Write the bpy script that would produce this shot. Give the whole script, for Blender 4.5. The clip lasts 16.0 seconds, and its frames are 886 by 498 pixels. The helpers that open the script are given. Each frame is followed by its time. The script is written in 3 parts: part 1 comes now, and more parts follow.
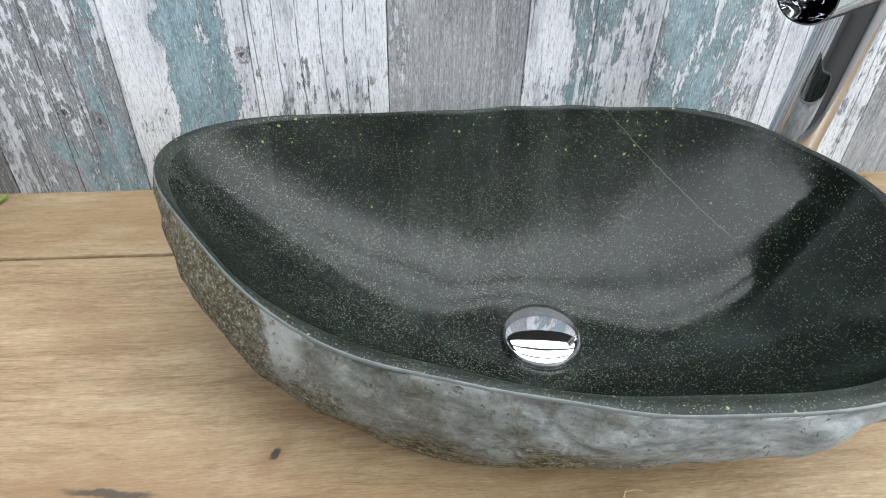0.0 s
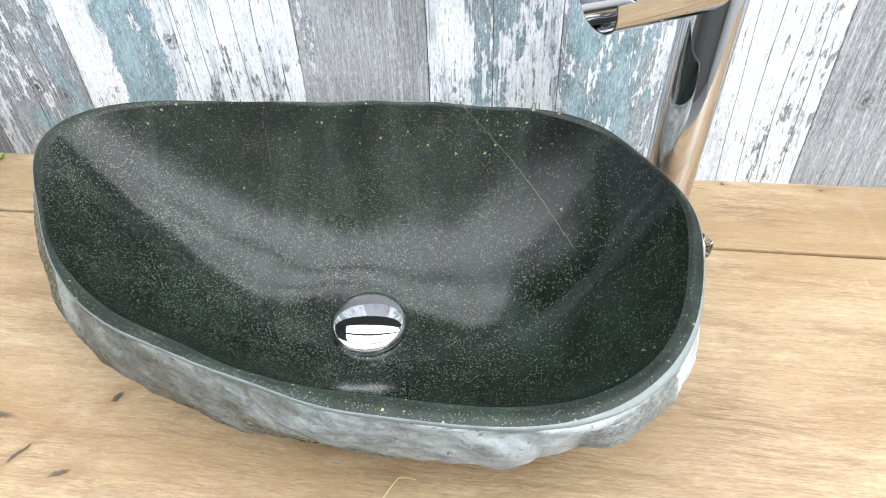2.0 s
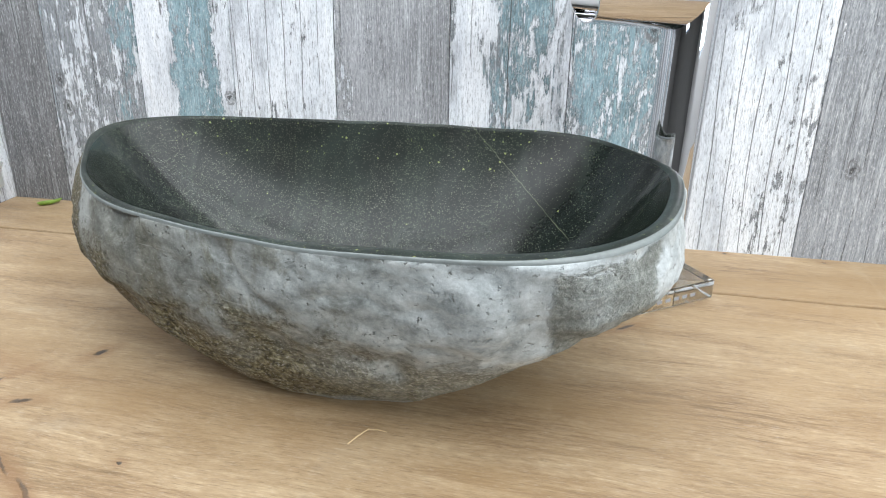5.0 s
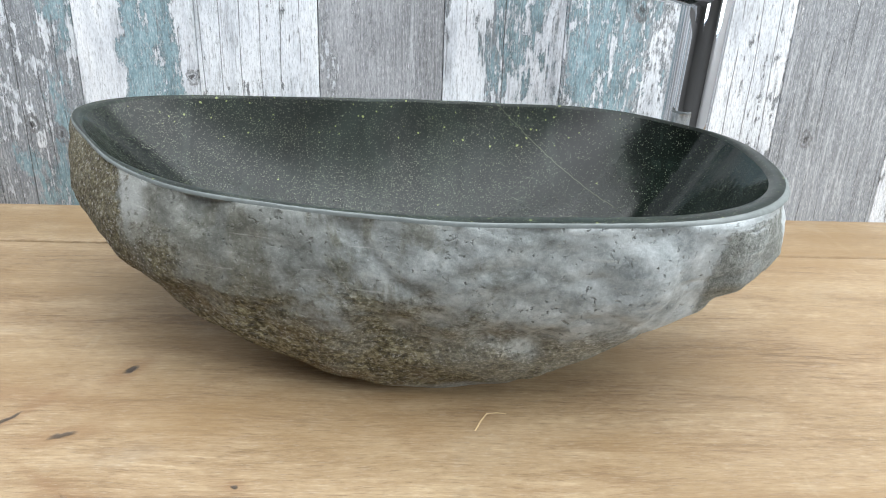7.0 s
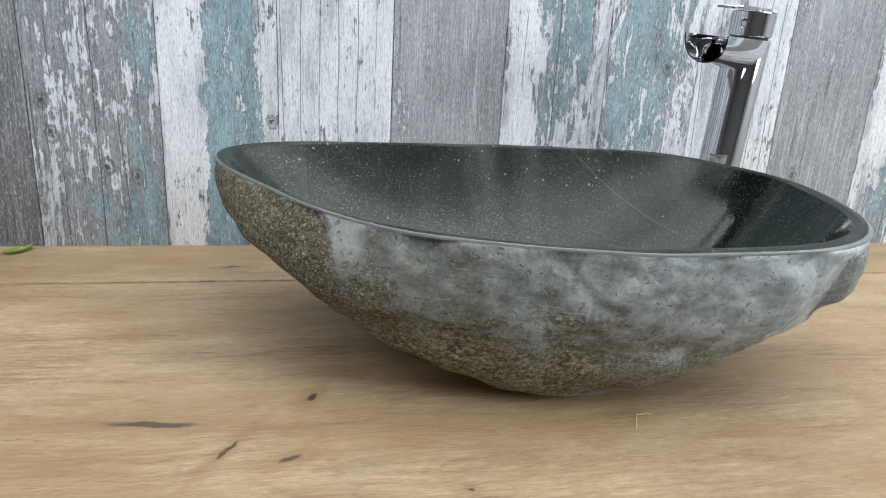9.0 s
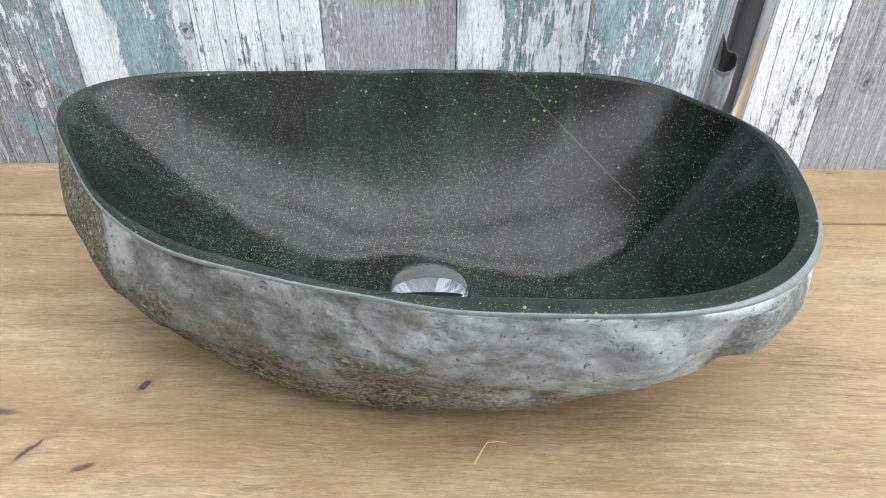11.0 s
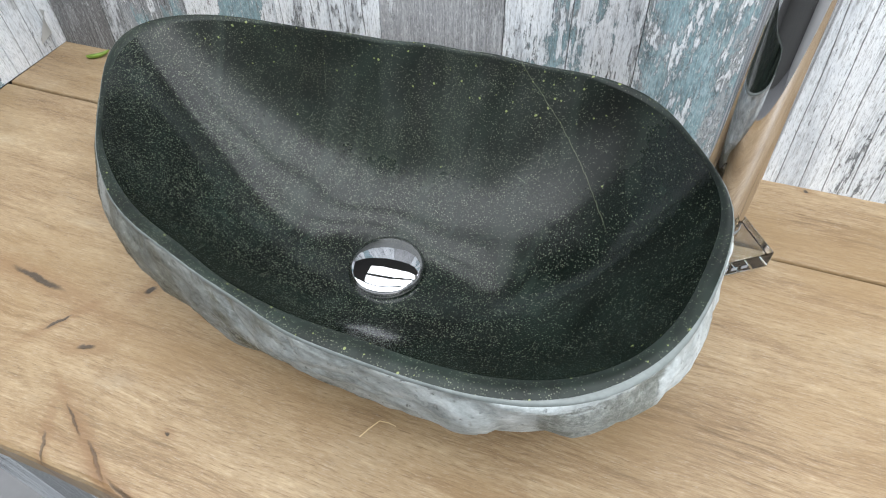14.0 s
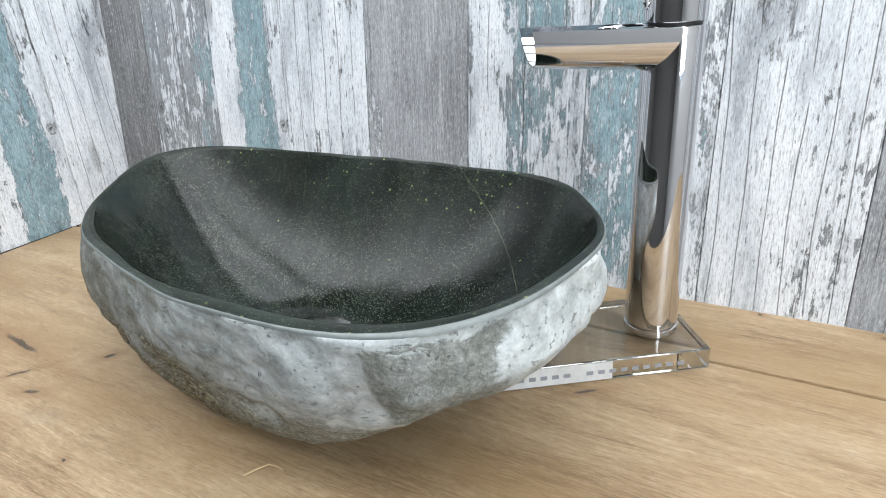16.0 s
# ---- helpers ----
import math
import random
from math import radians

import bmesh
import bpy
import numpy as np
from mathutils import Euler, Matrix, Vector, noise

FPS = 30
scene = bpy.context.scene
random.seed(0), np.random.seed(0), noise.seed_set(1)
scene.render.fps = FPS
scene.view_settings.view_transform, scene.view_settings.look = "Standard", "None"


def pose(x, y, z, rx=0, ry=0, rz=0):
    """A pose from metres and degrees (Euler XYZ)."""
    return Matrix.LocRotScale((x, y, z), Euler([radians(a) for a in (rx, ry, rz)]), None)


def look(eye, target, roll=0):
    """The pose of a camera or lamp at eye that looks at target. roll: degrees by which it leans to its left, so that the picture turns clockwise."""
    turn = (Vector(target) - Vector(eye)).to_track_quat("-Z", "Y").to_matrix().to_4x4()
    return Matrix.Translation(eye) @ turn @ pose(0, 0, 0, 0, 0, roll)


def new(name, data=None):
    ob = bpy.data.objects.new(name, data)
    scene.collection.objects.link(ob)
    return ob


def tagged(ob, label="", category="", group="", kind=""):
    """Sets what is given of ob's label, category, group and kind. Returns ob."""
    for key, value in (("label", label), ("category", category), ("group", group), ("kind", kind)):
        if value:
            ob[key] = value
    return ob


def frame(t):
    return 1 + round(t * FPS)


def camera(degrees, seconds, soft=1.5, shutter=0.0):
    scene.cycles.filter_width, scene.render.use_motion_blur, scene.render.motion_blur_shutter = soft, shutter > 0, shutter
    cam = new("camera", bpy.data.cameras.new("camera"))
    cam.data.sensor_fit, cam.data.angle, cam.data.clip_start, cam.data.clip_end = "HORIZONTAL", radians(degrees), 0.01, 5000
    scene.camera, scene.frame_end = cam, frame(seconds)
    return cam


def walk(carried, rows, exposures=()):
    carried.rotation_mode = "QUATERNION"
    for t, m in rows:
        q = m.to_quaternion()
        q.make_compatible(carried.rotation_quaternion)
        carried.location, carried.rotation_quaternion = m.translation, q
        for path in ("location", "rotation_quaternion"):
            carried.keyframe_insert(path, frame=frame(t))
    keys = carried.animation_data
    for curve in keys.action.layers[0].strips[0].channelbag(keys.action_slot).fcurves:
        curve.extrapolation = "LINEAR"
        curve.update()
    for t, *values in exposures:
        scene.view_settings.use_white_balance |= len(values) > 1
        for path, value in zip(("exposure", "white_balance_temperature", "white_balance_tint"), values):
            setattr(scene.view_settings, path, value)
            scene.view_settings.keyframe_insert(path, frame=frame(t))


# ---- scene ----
cam = camera(70.1, 16.0, soft=1.1)
PATH = [
    (0, (0.044, 0.07, 0.434), (0.18, 1.515, -0.941), 2.7),
    (0.5, (0.097, 0.08, 0.453), (0.179, 1.453, -0.999), 1.7),
    (1, (0.169, 0.086, 0.45), (0.128, 1.466, -0.997), -0.1),
    (1.5, (0.229, 0.084, 0.458), (0.068, 1.446, -0.998), -2.8),
    (2, (0.286, 0.073, 0.462), (0.022, 1.437, -0.976), -3.8),
    (2.5, (0.328, 0.059, 0.45), (-0.054, 1.441, -0.945), -4.4),
    (3, (0.352, 0.024, 0.436), (-0.12, 1.496, -0.833), -4.5),
    (3.2, (0.358, 0.012, 0.428), (-0.143, 1.546, -0.754), -4.5),
    (5.3, (0.334, -0.063, 0.288), (-0.087, 1.712, -0.532), -0.1),
    (5.5, (0.335, -0.064, 0.286), (-0.1, 1.699, -0.552), -0.3),
    (6, (0.309, -0.062, 0.274), (-0.048, 1.694, -0.616), 0.1),
    (6.5, (0.244, -0.065, 0.267), (0.102, 1.733, -0.597), 2.1),
    (7, (0.158, -0.068, 0.276), (0.214, 1.749, -0.558), 2.4),
    (7.5, (0.066, -0.081, 0.283), (0.211, 1.754, -0.5), 2.8),
    (8, (0.001, -0.101, 0.284), (0.262, 1.745, -0.44), 3.7),
    (8.5, (-0.049, -0.115, 0.289), (0.308, 1.719, -0.424), 5.0),
    (9, (-0.039, -0.111, 0.295), (0.321, 1.713, -0.442), 4.4),
    (9.5, (0.034, -0.103, 0.291), (0.316, 1.72, -0.48), 2.7),
    (9.7, (0.071, -0.094, 0.286), (0.315, 1.715, -0.53), 2.2),
    (11.8, (0.187, 0.076, 0.439), (0.055, 1.458, -1.0), -0.9),
    (12, (0.172, 0.088, 0.452), (0.097, 1.435, -1.025), 0.1),
    (12.5, (0.157, 0.111, 0.471), (0.144, 1.389, -1.068), -0.2),
    (12.8, (0.16, 0.117, 0.473), (0.146, 1.358, -1.096), 0.3),
    (13, (0.174, 0.119, 0.471), (0.13, 1.366, -1.092), -0.1),
    (13.5, (0.246, 0.11, 0.463), (-0.026, 1.321, -1.105), -1.6),
    (14, (0.345, 0.094, 0.449), (-0.202, 1.284, -1.062), -3.6),
    (14.5, (0.425, 0.062, 0.418), (-0.368, 1.406, -0.833), -3.6),
    (15, (0.464, 0.043, 0.382), (-0.419, 1.47, -0.706), -3.4),
    (15.5, (0.495, 0.033, 0.353), (-0.462, 1.535, -0.557), -3.7),
    (16, (0.51, 0.032, 0.324), (-0.449, 1.59, -0.482), -3.8),
]
walk(cam, [(t, look(eye, target, roll)) for t, eye, target, roll in PATH], [(0, 0.12), (0.7, 0.31), (1.5, 0.65), (2.5, 0.62), (3, 0.42), (5.5, 0.23), (6.2, 0.22), (7, 0.27), (8, 0.06), (8.7, -0.06), (9.7, 0.02), (12, 0.48), (13, 0.60), (13.5, 0.62), (14, 0.10), (14.5, 0.0), (15.5, 0.0), (16, 0.12)])

# ---------------------------------------------------------------- light
world = bpy.data.worlds.new("sky")
scene.world = world
world.use_nodes = True
wn = world.node_tree
sky = wn.nodes.new("ShaderNodeTexSky")
sky.sky_type, sky.sun_disc = "NISHITA", False
sky.sun_elevation, sky.sun_rotation = radians(48), radians(120)
wn.links.new(sky.outputs[0], wn.nodes["Background"].inputs[0])
wn.nodes["Background"].inputs[1].default_value = 0.12


def window_light(name, m, w, h, radiance, colour):
    lamp = bpy.data.lights.new(name, "AREA")
    lamp.shape, lamp.size, lamp.size_y = "RECTANGLE", w, h
    lamp.energy, lamp.color = radiance * math.pi * w * h, colour
    ob = new(name, lamp)
    ob.matrix_world = m
    return ob


window_light("glass_roof_daylight", pose(-0.05, -0.21, 1.60), 3.86, 1.06, 3.9, (0.95, 0.985, 1.0))
window_light("glass_roof_bay_daylight", pose(0.55, 0.835, 1.60), 2.66, 0.80, 4.0, (0.95, 0.985, 1.0))
window_light("window_daylight", look((2.30, -1.00, 1.10), (0.35, 0.3, 0.1)), 0.6, 0.85, 19.0, (0.88, 0.96, 1.0))
window_light("rear_window_daylight", pose(-0.55, -2.40, 1.30, 90, 0, 0), 0.66, 0.40, 5.0, (0.97, 0.985, 1.0))


# ---------------------------------------------------------------- materials
class Mat:
    """A node material in a few short calls."""

    def __init__(self, name):
        self.m = bpy.data.materials.new(name)
        self.m.use_nodes = True
        self.t = self.m.node_tree
        self.b = self.t.nodes["Principled BSDF"]
        self.pos = self.t.nodes.new("ShaderNodeTexCoord").outputs["Object"]

    def put(self, sock, v):
        if isinstance(v, bpy.types.NodeSocket):
            self.t.links.new(v, sock)
        elif isinstance(v, (tuple, list)) and len(v) == 3 and sock.type == "RGBA":
            sock.default_value = (*v, 1)
        else:
            sock.default_value = v

    def math(self, op, a, b=0.0, c=0.0, clamp=False):
        n = self.t.nodes.new("ShaderNodeMath")
        n.operation, n.use_clamp = op, clamp
        for s, v in zip(n.inputs, (a, b, c)):
            self.put(s, v)
        return n.outputs[0]

    def vec(self, op, a, b=(0, 0, 0)):
        n = self.t.nodes.new("ShaderNodeVectorMath")
        n.operation = op
        self.put(n.inputs[0], a), self.put(n.inputs[1], b)
        return n.outputs["Value" if op in ("LENGTH", "DOT_PRODUCT", "DISTANCE") else "Vector"]

    def scaled(self, s, v=None, off=(0, 0, 0), rot=(0, 0, 0)):
        n = self.t.nodes.new("ShaderNodeMapping")
        self.put(n.inputs["Vector"], self.pos if v is None else v)
        n.inputs["Scale"].default_value, n.inputs["Location"].default_value, n.inputs["Rotation"].default_value = s, off, rot
        return n.outputs[0]

    def noise(self, v, scale=1.0, detail=4.0, rough=0.6, dist=0.0, colour=False):
        n = self.t.nodes.new("ShaderNodeTexNoise")
        self.put(n.inputs["Vector"], v)
        for k, x in (("Scale", scale), ("Detail", detail), ("Roughness", rough), ("Distortion", dist)):
            n.inputs[k].default_value = x
        return n.outputs[1 if colour else 0]

    def cells(self, v, scale, out="Distance"):
        n = self.t.nodes.new("ShaderNodeTexVoronoi")
        self.put(n.inputs["Vector"], v)
        n.inputs["Scale"].default_value = scale
        return n.outputs[out]

    def step(self, v, lo, hi, a=0.0, b=1.0):
        n = self.t.nodes.new("ShaderNodeMapRange")
        n.interpolation_type = "SMOOTHSTEP"
        for s, x in zip(n.inputs, (v, lo, hi, a, b)):
            self.put(s, x)
        return n.outputs[0]

    def ramp(self, v, *stops):
        n = self.t.nodes.new("ShaderNodeValToRGB")
        e = n.color_ramp.elements
        while len(e) < len(stops):
            e.new(0.5)
        for k, (p, c) in zip(e, stops):
            k.position, k.color = p, (*c, 1)
        self.put(n.inputs[0], v)
        return n.outputs[0]

    def mix(self, f, a, b, how="MIX"):
        n = self.t.nodes.new("ShaderNodeMix")
        n.data_type, n.blend_type = "RGBA", how
        self.put(n.inputs[0], f), self.put(n.inputs[6], a), self.put(n.inputs[7], b)
        return n.outputs[2]

    def xyz(self, v=None):
        n = self.t.nodes.new("ShaderNodeSeparateXYZ")
        self.put(n.inputs[0], self.pos if v is None else v)
        return n.outputs

    def random(self):
        return self.t.nodes.new("ShaderNodeObjectInfo").outputs["Random"]

    def bump(self, h, dist, strength=1.0, after=None):
        n = self.t.nodes.new("ShaderNodeBump")
        self.put(n.inputs["Height"], h)
        n.inputs["Distance"].default_value, n.inputs["Strength"].default_value = dist, strength
        if after is not None:
            self.put(n.inputs["Normal"], after)
        return n.outputs[0]

    def crisp(self, colour, v, amount):
        """Hard fine-grained light and dark marks over a colour."""
        f = self.noise(v, 1.0, 3, 0.75)
        colour = self.mix(self.step(f, 0.50, 0.34, 0, amount), colour, (0.30, 0.30, 0.30), "MULTIPLY")
        return self.mix(self.step(f, 0.54, 0.68, 0, amount * 0.8), colour, (0.85, 0.85, 0.85), "SCREEN")

    def done(self, colour, rough, metal=0.0, normal=None, **more):
        self.put(self.b.inputs["Base Color"], colour)
        self.put(self.b.inputs["Roughness"], rough)
        self.put(self.b.inputs["Metallic"], metal)
        if normal is not None:
            self.put(self.b.inputs["Normal"], normal)
        for k, v in more.items():
            self.put(self.b.inputs[k.replace("_", " ")], v)
        return self.m


def plank_material(name, seed, wood, white, teal=0.0, teal_at=0.5, teal_w=0.3, width=0.132, lines=0.4, smoke=0.0, wash=0.0, split=False, eyes=()):
    """Weathered plank print: grey grained wood under flaking white and teal paint, stretched along the plank."""
    k = Mat(name)
    x, y, z = k.xyz()
    at = lambda s, d=0.0: k.scaled(s, off=(seed * 3.17 + d, seed * 1.31, seed * 2.7 + d))
    warp = k.noise(at((7, 1, 2.2)), 1.0, 3)
    bent = k.vec("ADD", k.pos, k.vec("MULTIPLY", k.noise(at((4, 1, 2)), 1, 2, colour=True), (0.012, 0, 0)))
    grain = k.noise(k.scaled((620, 1, 16), bent, (seed, 0, 0)), 1.0, 5, 0.75)
    fibre = k.noise(k.scaled((240, 1, 8), bent, (seed * 2, 0, 1)), 1.0, 5, 0.7)
    cloud = k.noise(at((9, 1, 4)), 1.0, 5, 0.6)
    dark, mid, light = (tuple(c * f for c in wood) for f in (0.42, 1.0, 1.75))
    base = k.ramp(k.math("ADD", k.math("MULTIPLY", grain, 0.5), k.math("MULTIPLY", fibre, 0.5)), (0.34, dark), (0.49, mid), (0.64, light))
    base = k.mix(k.step(cloud, 0.40, 0.72, 0, 0.45), base, tuple(min(0.6, c * 1.9) for c in wood))
    if wash:
        sheen = k.noise(k.scaled((300, 1, 14), bent, (seed * 5, 0, 2)), 1.0, 5, 0.75)
        area = k.noise(at((20, 1, 9), 17.0), 1.0, 5, 0.7, 0.6)
        base = k.mix(k.math("MULTIPLY", k.step(sheen, 0.50, 0.60), k.step(area, 0.36, 0.62, 0.15, wash)), base, (0.58, 0.60, 0.62))
    # paint flakes: large patches broken up by fibres and small chips
    chips = k.noise(at((150, 1, 56)), 1.0, 7, 0.8)
    patch = k.noise(at((24, 1, 7.5), 4.0), 1.0, 6, 0.68, 0.5)
    worn = k.math("ADD", k.math("ADD", k.math("MULTIPLY", patch, 0.40), k.math("MULTIPLY", chips, 0.44)), k.math("MULTIPLY", fibre, 0.26))
    t_lo = 0.5425 + (0.5 - white) * 0.34
    painted = k.step(worn, t_lo - 0.012, t_lo + 0.016)
    dirt = k.noise(at((30, 1, 6), 9.0), 1.0, 5, 0.65)
    paint = k.ramp(dirt, (0.33, (0.40, 0.425, 0.465)), (0.46, (0.71, 0.745, 0.79)), (0.60, (0.84, 0.865, 0.90)))
    dash = k.noise(k.scaled((380, 1, 30), bent, (seed * 7, 0, 4)), 1.0, 4, 0.7)
    paint = k.mix(k.math("MULTIPLY", k.step(dash, 0.54, 0.62, 0, 0.6), k.step(cloud, 0.36, 0.6, 0.35, 1.0)), paint, (0.25, 0.255, 0.27))
    paint = k.mix(k.step(grain, 0.34, 0.47, 0.6, 0), paint, (0.34, 0.34, 0.345))
    if teal:
        across = k.math("ABSOLUTE", k.math("SUBTRACT", k.math("DIVIDE", x, width), teal_at - 0.5))
        near = k.step(across, 0.0, teal_w, 0.34, -0.12)
        tone = k.noise(at((15, 1, 6), 21.0), 1.0, 6, 0.72, 0.5)
        there = k.math("ADD", tone, k.math("MULTIPLY", near, teal))
        mask = k.step(k.math("ADD", there, k.math("MULTIPLY", k.math("SUBTRACT", chips, 0.5), 0.5)), 0.57, 0.63)
        tcol = k.ramp(k.noise(at((60, 1, 22), 2.0), 1, 6, 0.75), (0.32, (0.125, 0.200, 0.225)), (0.5, (0.235, 0.375, 0.425)), (0.68, (0.41, 0.555, 0.61)))
        tcol = k.mix(k.step(grain, 0.40, 0.5, 0.5, 0), tcol, (0.17, 0.19, 0.19))
        base = k.mix(k.math("MULTIPLY", mask, 0.9), base, tcol)
        # where the teal is thick the white has let go
        worn = k.math("SUBTRACT", worn, k.math("MULTIPLY", mask, 0.10 * teal))
        painted = k.step(worn, t_lo - 0.012, t_lo + 0.016)
    rim = k.math("MULTIPLY", k.step(worn, t_lo - 0.034, t_lo - 0.010), k.step(worn, t_lo - 0.010, t_lo + 0.002, 1, 0))
    base = k.mix(k.math("MULTIPLY", rim, 0.55), base, (0.075, 0.078, 0.08))  # shadow line under the flaked edges, put into the colour
    colour = k.mix(painted, base, paint)
    if smoke:
        colour = k.mix(k.step(k.noise(at((11, 1, 3), 31.0), 1, 4), 0.45, 0.7, 0, smoke), colour, (0.16, 0.16, 0.165))
    # long drying cracks
    run = k.math("ADD", k.math("MULTIPLY", x, 46.0), k.math("MULTIPLY", k.noise(at((3, 1, 1.3), 5.0), 1, 3), 2.6))
    saw = k.math("ABSOLUTE", k.math("SUBTRACT", k.math("FRACT", run), 0.5))
    where = k.step(k.noise(at((22, 1, 6.0), 13.0), 1, 4, 0.65), 0.60 - lines * 0.22, 0.66 - lines * 0.22)
    crack = k.math("MULTIPLY", k.step(saw, 0.008, 0.030, 1, 0), where)
    colour = k.mix(k.math("MULTIPLY", crack, 0.8), colour, (0.07, 0.07, 0.07))
    if split:
        seam = k.math("ABSOLUTE", k.math("ADD", x, k.math("MULTIPLY", k.math("SUBTRACT", k.noise(at((1, 1, 9)), 1, 3), 0.5), 0.006)))
        colour = k.mix(k.step(seam, 0.0003, 0.0009, 0.85, 0), colour, (0.05, 0.05, 0.05))
    # knots
    q = k.scaled((26, 1, 7.0), bent, (seed * 1.7, 0, seed * 0.9))
    knot = k.step(k.cells(q, 0.55), 0.05, 0.14, 1, 0)
    colour = k.mix(k.math("MULTIPLY", knot, 0.45), colour, (0.06, 0.058, 0.055))
    # single branch knots with a ring of swirled grain
    for ex, ez, er in eyes:
        jit = k.vec("MULTIPLY", k.vec("SUBTRACT", k.noise(k.scaled((90, 1, 90)), 1, 3, colour=True), (0.5, 0.5, 0.5)), (0.014, 0, 0.014))
        r = k.vec("LENGTH", k.scaled((1 / er, 0, 0.7 / er), k.vec("SUBTRACT", k.vec("ADD", k.pos, jit), (ex, 0, ez))))
        ring = k.step(k.math("ABSOLUTE", k.math("SUBTRACT", r, 1.25)), 0.12, 0.45, 0.75, 0)
        colour = k.mix(ring, colour, (0.15, 0.15, 0.155))
        colour = k.mix(k.step(r, 0.3, 0.95, 0.9, 0), colour, (0.035, 0.033, 0.032))
    speck = k.step(k.noise(at((420, 1, 300), 3.0), 1, 3, 0.7), 0.60, 0.68, 0, 0.4)
    colour = k.mix(speck, colour, (0.72, 0.74, 0.76))
    colour = k.crisp(colour, k.scaled((760, 1, 150), bent, (seed, 2, 1)), 0.56)
    h = k.math("SUBTRACT", k.math("ADD", k.math("ADD", k.math("MULTIPLY", grain, 0.6), k.math("MULTIPLY", chips, 0.9)), painted), crack)
    return k.done(colour, k.step(cloud, 0.2, 0.8, 0.5, 0.68), normal=k.bump(h, 0.0011, 0.75))


PALE, ASH = (0.275, 0.30, 0.325), (0.225, 0.238, 0.255)


def wood_material():
    """Oiled oak with long grain, pores, knots and filled cracks."""
    k = Mat("oiled oak")
    x, y, z = k.xyz()
    shift = k.random()
    cmb = k.t.nodes.new("ShaderNodeCombineXYZ")
    k.put(cmb.inputs[0], k.math("MULTIPLY", shift, 7.0)), k.put(cmb.inputs[1], k.math("MULTIPLY", shift, 3.0))
    p = k.vec("ADD", k.pos, cmb.outputs[0])
    wav = k.vec("ADD", p, k.vec("MULTIPLY", k.vec("SUBTRACT", k.noise(k.scaled((3.2, 9, 1), p), 1, 3, colour=True), (0.5, 0.5, 0.5)), (0.0, 0.026, 0)))
    figure = k.noise(k.scaled((5, 34, 1), wav), 1.0, 4, 0.55)
    streak = k.noise(k.scaled((17, 210, 1), wav), 1.0, 5, 0.65)
    pores = k.noise(k.scaled((70, 900, 1), wav), 1.0, 3, 0.6)
    blot = k.noise(k.scaled((7, 10, 1), p), 1.0, 5, 0.6)
    hair = k.noise(k.scaled((42, 560, 1), wav, (2, 1, 0)), 1.0, 4, 0.75)
    v = k.math("ADD", k.math("ADD", k.math("MULTIPLY", figure, 0.34), k.math("MULTIPLY", streak, 0.36)), k.math("MULTIPLY", hair, 0.30))
    colour = k.ramp(v, (0.37, (0.205, 0.132, 0.068)), (0.45, (0.385, 0.265, 0.154)), (0.52, (0.505, 0.370, 0.230)), (0.62, (0.68, 0.540, 0.365)))
    colour = k.mix(k.step(blot, 0.35, 0.75, 0.0, 0.40), colour, (0.59, 0.46, 0.29))
    colour = k.mix(k.step(k.noise(k.scaled((9, 30, 1), p, (3, 8, 0)), 1, 5, 0.7), 0.54, 0.70, 0, 0.5), colour, (0.27, 0.172, 0.092))
    pore = k.step(pores, 0.33, 0.44, 0.45, 0)
    colour = k.mix(pore, colour, (0.19, 0.120, 0.062))
    ray = k.step(k.noise(k.scaled((60, 300, 1), wav, (5, 2, 0)), 1, 2), 0.66, 0.74, 0, 0.35)
    colour = k.mix(ray, colour, (0.66, 0.52, 0.34))
    flake = k.noise(k.scaled((90, 260, 1), p, (4, 4, 1)), 1.0, 4, 0.75)
    colour = k.mix(k.step(flake, 0.35, 0.65, 0.20, 0), colour, (0.22, 0.145, 0.075))
    scuff = k.step(k.noise(k.scaled((40, 8, 1), p, (2, 9, 3), (0, 0, 0.4)), 1, 4), 0.66, 0.76, 0, 0.4)
    colour = k.mix(scuff, colour, (0.62, 0.52, 0.38))
    colour = k.crisp(colour, k.scaled((120, 900, 1), wav, (6, 3, 0)), 0.22)
    tan = k.noise(k.scaled((4, 8, 1), p, (9, 2, 0)), 1, 4, 0.6)
    colour = k.mix(k.step(tan, 0.44, 0.66, 0, 0.62), colour, (0.37, 0.245, 0.122))
    # dusty, wiped patches near the bowl
    dust = k.step(k.noise(k.scaled((9, 14, 1), p, (1, 5, 2)), 1, 6, 0.7), 0.55, 0.75, 0, 0.30)
    colour = k.mix(dust, colour, (0.60, 0.53, 0.42))
    jit = k.vec("SUBTRACT", k.noise(k.scaled((90, 90, 1)), 1, 3, colour=True), (0.5, 0.5, 0.5))
    jp = k.vec("ADD", k.pos, k.vec("MULTIPLY", jit, (0.007, 0.007, 0)))
    pit = None
